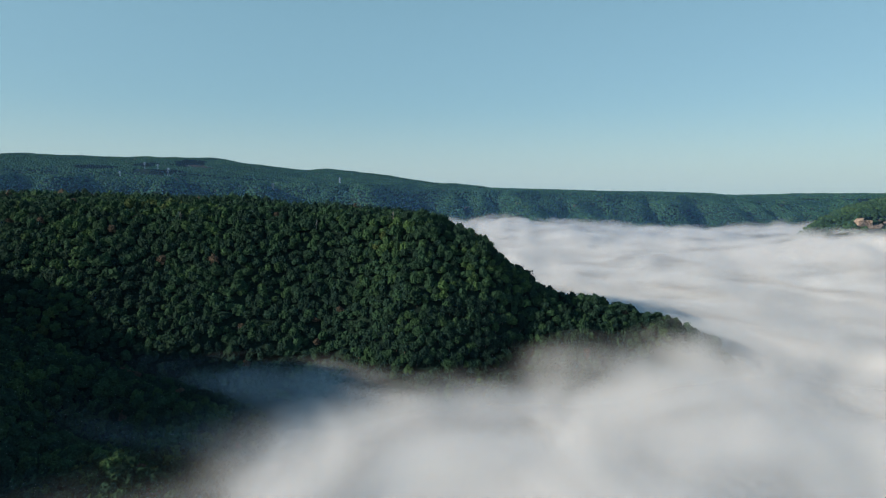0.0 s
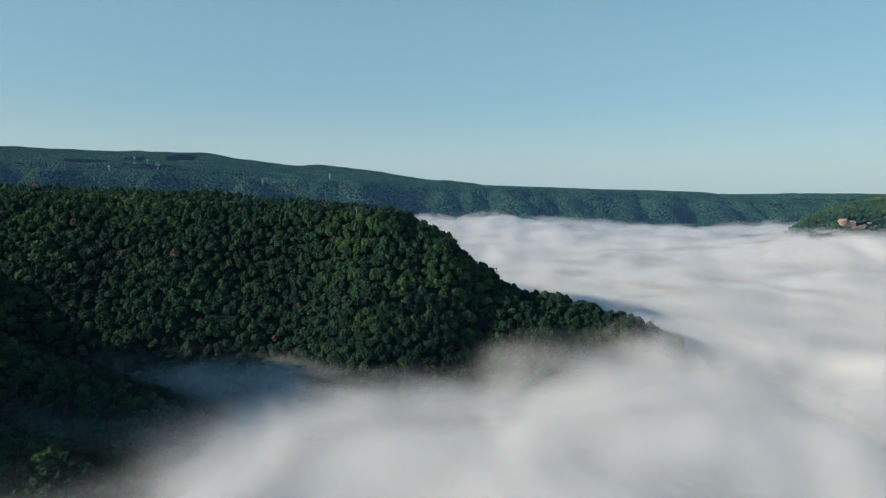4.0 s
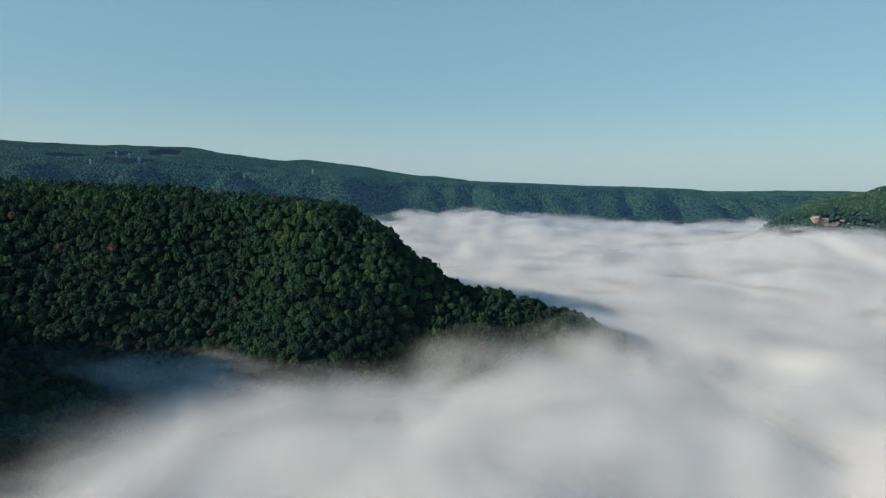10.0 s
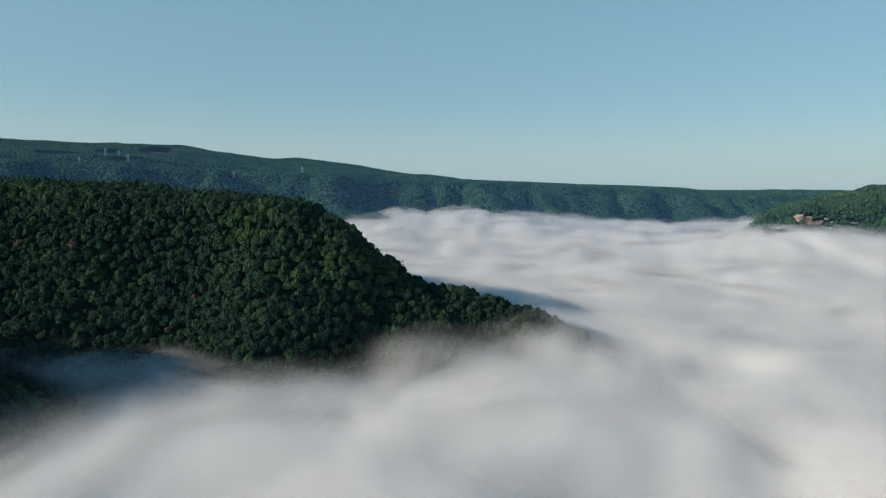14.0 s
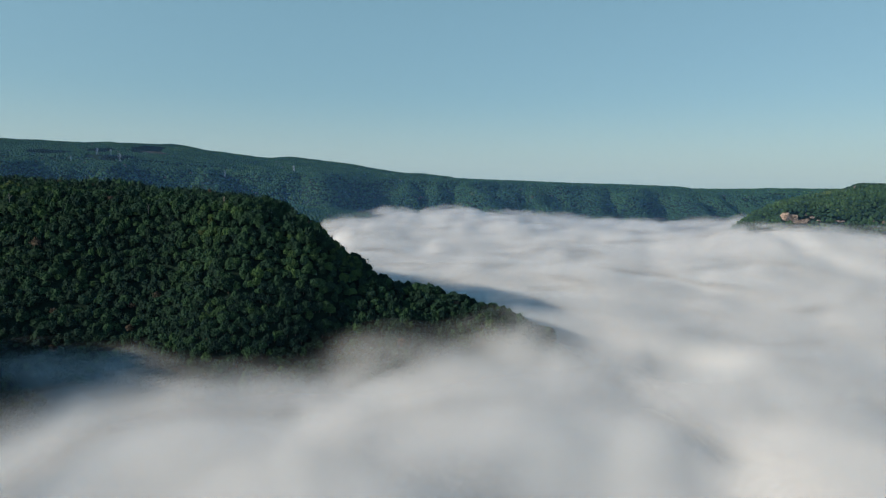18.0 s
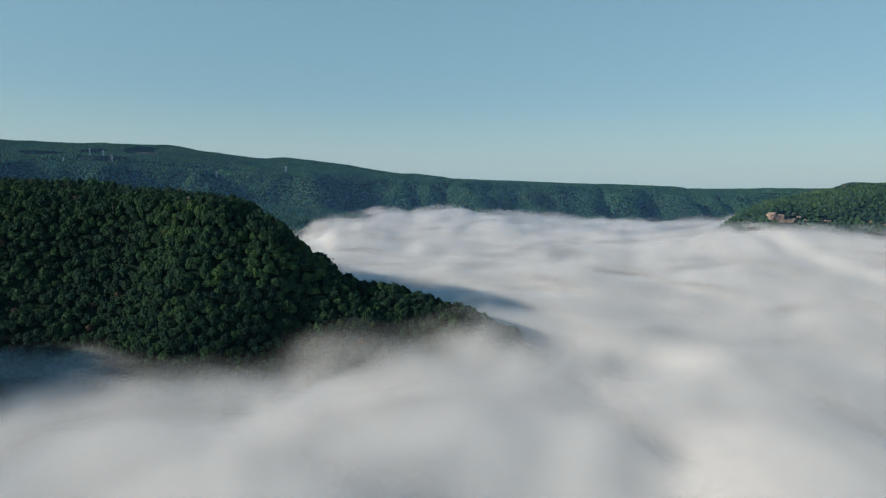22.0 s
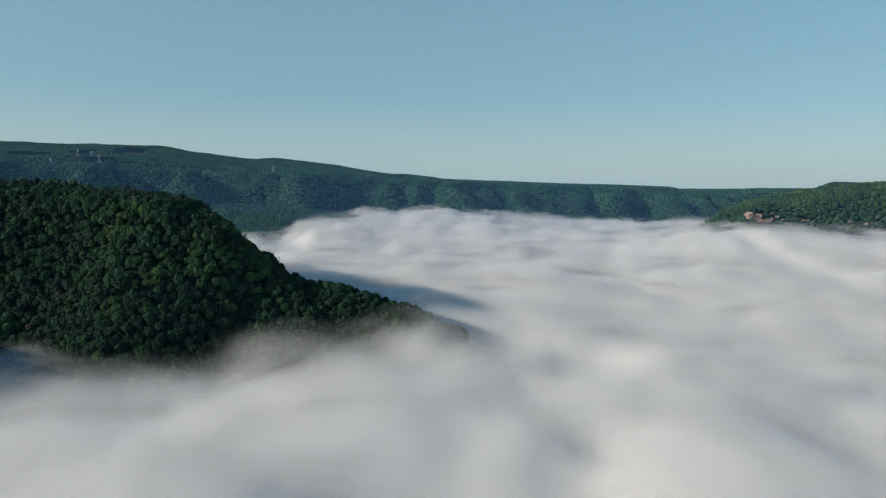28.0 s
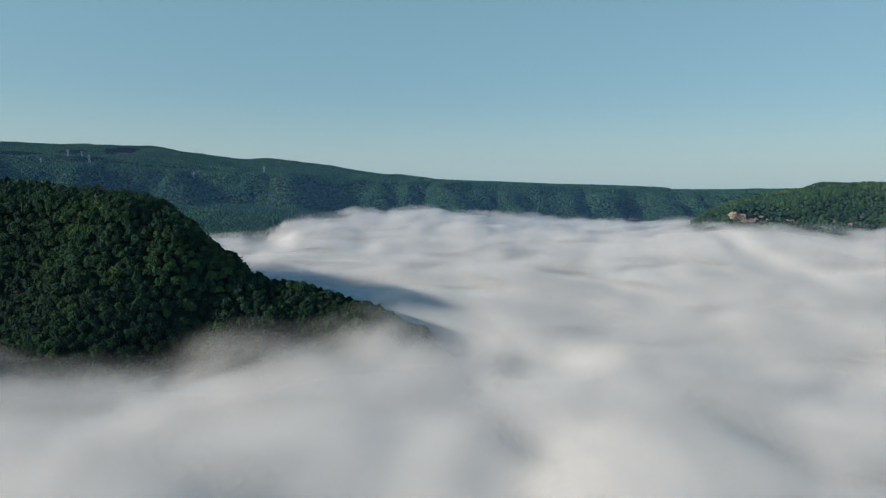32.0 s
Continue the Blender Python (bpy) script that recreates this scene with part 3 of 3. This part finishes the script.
at, r = plant(-1000, 100, 700, 960, 8.5, 8.5, 0, 8, lambda x, y: (y > rim_line(x) + 58) & (y < rim_line(x) + 165) & (x > -0.78 * y - 15))
woods("forest", at, r, far_protos, 9.5, leaf_near, "green broadleaf forest on the hill's flat top")
at, r = plant(-1500, 350, -300, 1200, 17, 16, -6, 6, lambda x, y: ~in_view(x, y))
at = at[(at[:, 1] > rim_line(at[:, 0]) + 150) | (at[:, 1] < 600)]
woods("forest", at, r, farthest_protos, 15.0, leaf_near, "dense green broadleaf forest behind the near hill")


def face_y(x, z, y0, y1):
    """The y at which the slope that faces the gorge reaches the height z above x."""
    ys = np.arange(y0, y1, 1.0)
    up = np.where(ground_height(np.full_like(ys, x), ys) >= z)[0]
    return float(ys[up[0]]) if len(up) else None


# rock: blocks of sandstone in the rim of the right-hand hill
k = Mat("sandstone")
tone_ = k.ramp(k.noise(0.35, 5), [(0.25, (0.13, 0.10, 0.08)), (0.5, (0.34, 0.25, 0.19)), (0.75, (0.48, 0.38, 0.31))])
own = k.math("ADD", k.math("MULTIPLY", k.node("ObjectInfo").outputs["Random"], 0.85), 0.4)
grey = k.node("CombineColor")
for i in range(3):
    k.link(own, grey.inputs[i])
sandstone = k.done(k.principled(k.mix(1.0, tone_, grey.outputs[0], "MULTIPLY"), 0.9, 0.15, 0, k.bump(k.noise(0.9, 6), 0.7, 0.8)))


def rock_mesh(r):
    bm = bmesh.new()
    bmesh.ops.create_cube(bm, size=1.0)
    bmesh.ops.bevel(bm, geom=bm.edges[:], offset=0.14, segments=1, affect="EDGES")
    for v in bm.verts:
        v.co *= 1 + r.uniform(-0.14, 0.14)
    me = bpy.data.meshes.new("rock")
    bm.to_mesh(me)
    bm.free()
    me.materials.append(sandstone)
    return me


ROCKS = [rock_mesh(rng) for _ in range(6)]


def rock_face(r, x0, x1, z_of, tall, y0, y1, size, label):
    """A cliff of stacked blocks set into the slope."""
    root, n = None, 0
    x = x0
    while x < x1:
        z0 = z_of(x)
        rows = max(1, round(tall * r.uniform(0.6, 1.1) / (size * 0.7)))
        for j in range(rows):
            z = z0 + j * size * 0.7
            y = face_y(x, z0 + 3, y0, y1)
            deep = size * 1.6 + 1.1 * (z - z0)
            if y is None or float(ground_height(np.array([x]), np.array([y + 0.5 * deep + 6]))[0]) < z - 9:
                continue
            if root is None:
                root = tagged(new("rock_face"), label, "cliff")
                root.location = (x, y, z)
                bpy.context.view_layer.update()
            ob = part("rock", ROCKS[n % 6], root)
            ob.matrix_parent_inverse = Matrix.Translation(root.location).inverted()
            ob.matrix_basis = pose(x + float(r.uniform(-1, 1)), y + 0.5 * deep - 4 + float(r.uniform(-1.2, 1.2)), z, float(r.uniform(-6, 6)), float(r.uniform(-6, 6)), float(r.uniform(-14, 14))) @ Matrix.Diagonal((size * r.uniform(0.9, 1.7), deep, size * r.uniform(0.7, 1.15), 1))
            n += 1
        x += size * r.uniform(0.8, 1.25)
    return root


CLIFFS = [(1044, 1082, lambda x: 302 - 0.22 * (x - 1044), 20), (1078, 1108, lambda x: 294, 9), (1112, 1121, lambda x: 301, 5), (1127, 1134, lambda x: 306, 6), (1140, 1147, lambda x: 299, 4), (1190, 1210, lambda x: 298, 4),
          (1294, 1312, lambda x: 294, 7), (1338, 1350, lambda x: 289, 5), (1356, 1368, lambda x: 287, 7), (1390, 1400, lambda x: 286, 7)]
for x0, x1, zf, tall in CLIFFS:
    rock_face(rng, x0, x1, zf, tall, 1380, 1700, 2.9, "weathered tan sandstone cliff below wooded hilltop" if tall > 10 else "small tan sandstone outcrop on the wooded hillside")
rock_face(rng, 92, 112, lambda x: 296, 8, 2300, 2900, 6.0, "small pinkish rock outcrop on the far ridge")


def off_cliffs(x, y):
    """Keeps trees off the rock and off the slope just before it."""
    ok = np.ones(x.shape, bool)
    for x0, x1, zf, tall in CLIFFS:
        mid = 0.5 * (x0 + x1)
        foot_y = face_y(mid, zf(mid), 1380, 1700) or 1500
        ok &= ~((x > x0 - 2) & (x < x1 + 2) & (y > foot_y - 9) & (y < foot_y + tall * 0.8))
    return ok


at, r = plant(930, 1900, 1420, 2110, 7.2, 6.6, -14, 4, lambda x, y: off_cliffs(x, y) & (y < np.interp(x, [1050, 1165, 1291, 1508, 1900], [1760, 1840, 1920, 2010, 2090])))
woods("forest", at, r, mid_protos, 9.2, leaf_mid, "green broadleaf forest on the cliff-edged hill", 1.0)

# power lines on the far plateau
PYLONS = [(-1126, 2560, 40), (-693, 2541, 34), (-440, 2656, 30), (-1320, 2550, 24), (-1250, 2620, 30), (-1205, 2640, 26)]


def cleared(x, y):
    ok = np.ones(x.shape, bool)
    for px, py, h in PYLONS:
        ok &= np.hypot((x - px) / 1.6, y - py + 16) > 24
    ok &= np.hypot((x + 1100) / 70, (y - 2820) / 40) > 1
    ok &= np.hypot(x - 102, (y - 2630) / 3) > 14
    return ok


# ellipses (x, y, radii) of shadow painted into the far crowns' tint
SHADE_BANDS = [(-1470, 2640, 115, 45), (-1300, 2730, 62, 55), (-1180, 2600, 112, 30), (-1160, 2880, 58, 115)]


def in_shade_band(x, y):
    """Shadow bands on the far plateau, painted as a darker tint on the crowns."""
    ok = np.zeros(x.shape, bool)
    for cx, cy, rx, ry in SHADE_BANDS:
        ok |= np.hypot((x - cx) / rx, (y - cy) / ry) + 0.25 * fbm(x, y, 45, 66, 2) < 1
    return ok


def far_view(x, y):
    rim = np.interp(x, [-1300, -700, -440, 100, 830, 2000], [2420, 2480, 2600, 2750, 3050, 3300])
    deep = np.interp(x, [-900, -300, 100, 500], [820, 760, 420, 90])
    return ~((x > 950) & (y < 2300)) & (x > -0.77 * y - 30) & (x < 380 + 0.77 * y) & (y < rim + deep) & cleared(x, y)


at, r = plant(-2700, 2250, 1700, 3500, 8.8, 7.2, -8, 5, far_view)
print("far trees", len(at))
woods("forest", at, r, farthest_protos, 11.0, leaf_far, "dense blue-green forest on the far ridge", 0.95, True, 0.9, in_shade_band)


def far_back(x, y):
    rim = np.interp(x, [-1300, -700, -440, 100, 830, 2000], [2420, 2480, 2600, 2750, 3050, 3300])
    deep = np.interp(x, [-900, -300, 100, 500], [820, 760, 420, 90])
    return (y >= rim + deep) & (y < rim + deep + 900) & (x < 380 + 0.77 * y)


at, r = plant(-500, 3200, 2800, 4500, 13, 34, 20, 15, far_back)
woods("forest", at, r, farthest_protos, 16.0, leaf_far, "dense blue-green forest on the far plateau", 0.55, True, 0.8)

k = Mat("dry_grass")
dry_grass = k.done(k.principled(k.ramp(k.noise(0.05, 7), [(0.35, (0.03, 0.055, 0.03)), (0.5, (0.06, 0.055, 0.05)), (0.7, (0.10, 0.075, 0.075))]), 0.95, 0.05, 0, k.bump(k.noise(0.4, 4), 0.5, 0.6)))
me = sheet("clearing", np.arange(-1190, -1010, 8.0), np.arange(2760, 2890, 8.0), lambda x, y: ground_height(x, y) + 0.8, dry_grass, lambda x, y, z: np.hypot((x + 1100) / 74, (y - 2820) / 44) + 0.15 * fbm(x, y, 30, 3, 2) < 1)
tagged(new("clearing", me), "bare reddish-brown clearing on the far plateau", "clearing", kind="structure")

k = Mat("galvanised_steel")
steel = k.done(k.principled(k.ramp(k.noise(0.6), [(0.3, (0.45, 0.46, 0.46)), (0.7, (0.66, 0.67, 0.66))]), 0.55, 0.5, 0.3))


def bar(a, b, w):
    co, fa = tube([a, b], [w, w], 4)
    return co, fa


def pylon(h):
    """A lattice tower: four legs, cross braces, three arms with insulators."""
    root = new("transmission_tower")
    foot, waist, top = 0.13 * h, 0.045 * h, 0.02 * h
    corners = [(1, 1), (1, -1), (-1, -1), (-1, 1)]
    wide = lambda z: foot + (waist - foot) * min(z / (0.6 * h), 1) + (top - waist) * max(0, (z - 0.6 * h) / (0.4 * h))
    for sx, sy in corners:
        part("leg", raw_mesh("leg", *stack([bar((sx * wide(a * h), sy * wide(a * h), a * h), (sx * wide(b * h), sy * wide(b * h), b * h), 0.4) for a, b in ((0, 0.6), (0.6, 1.0))]), steel), root)
    levels = [0, 0.2, 0.36, 0.5, 0.6, 0.7, 0.8, 0.9, 1.0]
    for a, b in zip(levels, levels[1:]):
        wa, wb = wide(a * h), wide(b * h)
        bits = []
        for (ax, ay), (bx, by) in zip(corners, corners[1:] + corners[:1]):
            bits.append(bar((ax * wa, ay * wa, a * h), (bx * wb, by * wb, b * h), 0.13))
            bits.append(bar((bx * wa, by * wa, a * h), (ax * wb, ay * wb, b * h), 0.13))
        part("brace", raw_mesh("brace", *stack(bits), steel), root)
    for a, reach in ((0.66, 0.17), (0.79, 0.21), (0.92, 0.15)):
        arm = part("crossarm", raw_mesh("crossarm", *stack([bar((s * top, q * top, (a + 0.03 * up) * h), (s * reach * h, 0, a * h), 0.28) for s in (1, -1) for q in (1, -1) for up in (0, 1)]), steel), root)
        for s in (1, -1):
            part("insulator", raw_mesh("insulator", *bar((s * reach * h, 0, a * h), (s * reach * h, 0, (a - 0.06) * h), 0.25), steel), arm)
    return root


for x, y, h in PYLONS:
    tower = tagged(pylon(h), "grey steel lattice transmission tower on the wooded plateau", "tower", "power line towers")
    tower.matrix_basis = pose(x, y, float(ground_height(np.array([float(x)]), np.array([float(y)]))[0]) - 0.5, 0, 0, 25)
mast = tagged(new("radio_mast"), "slim grey radio mast on the far ridge", "mast")
mz = float(ground_height(np.array([833.0]), np.array([3100.0]))[0])
mast.location = (833, 3100, mz - 0.5)
part("pole", raw_mesh("pole", *tube([(0, 0, 0), (0, 0, 36)], [0.9, 0.5], 6), steel), mast)
part("antenna", raw_mesh("antenna", *tube([(0, 0, 36), (0, 0, 44)], [0.25, 0.2], 5), steel), mast)


# a pine that stands clear of the hill's edge, and bare snags
def pine(r, h):
    root = new("pine_tree")
    part("trunk", raw_mesh("trunk", *tube([(0, 0, -1.5), (0.2, 0, h * 0.5), (0.1, 0.1, h)], [0.35, 0.22, 0.05]), bark), root)
    bits = []
    for i in range(11):
        z = h * (0.38 + 0.6 * i / 11)
        reach = 3.4 * (1 - 0.75 * i / 11) * r.uniform(0.75, 1.2)
        for j in range(4):
            a = 1.57 * j + 0.9 * i + r.uniform(-0.3, 0.3)
            co, fa = ICO[1]
            bits.append((co * np.array([0.9, 0.9, 0.4]) * r.uniform(0.7, 1.2, (len(co), 1)) + np.array([math.cos(a) * reach * 0.7, math.sin(a) * reach * 0.7, z + r.uniform(-0.3, 0.3)]), fa))
    part("crown", raw_mesh("crown", *stack(bits), leaf_thing), root)
    return root


def on_ground(x, y, sink=0.3):
    return pose(x, y, float(ground_height(np.array([float(x)]), np.array([float(y)]))[0]) - sink, 0, 0, 40 * (x % 9))


for x, y, h in ((97, 746, 21.0), (62, 752, 17.0), (88, 752, 15.0)):
    tagged(pine(rng, h), "dark slender pine standing above the hill's edge", "tree", "pines on the hill edge").matrix_basis = on_ground(x, y)

k = Mat("dead_wood")
dead_wood = k.done(k.principled(k.ramp(k.noise(2.0), [(0.3, (0.22, 0.19, 0.17)), (0.7, (0.42, 0.38, 0.34))]), 0.9, 0.1))


def snag(r, h):
    root = new("dead_tree")
    part("trunk", raw_mesh("trunk", *tube([(0, 0, -1), (0.3, 0.1, h * 0.6), (0.2, 0.3, h)], [0.4, 0.28, 0.08]), dead_wood), root)
    for i in range(7):
        a, z = 2.4 * i, h * (0.45 + 0.07 * i)
        q = r.uniform(1.8, 3.2)
        part("branch", raw_mesh("branch", *tube([(0.2, 0.1, z), (math.cos(a) * q * 0.6, math.sin(a) * q * 0.6, z + 1.5), (math.cos(a) * q, math.sin(a) * q, z + 3.2)], [0.17, 0.12, 0.05], 5), dead_wood), root)
    return root


for x, y, h in ((-58, 728, 18.0), (-150, 736, 17.0), (-310, 733, 18.0), (20, 742, 16.0)):
    tagged(snag(rng, h), "bare grey dead tree among green crowns", "tree", "dead trees on the hill").matrix_basis = on_ground(x, y)
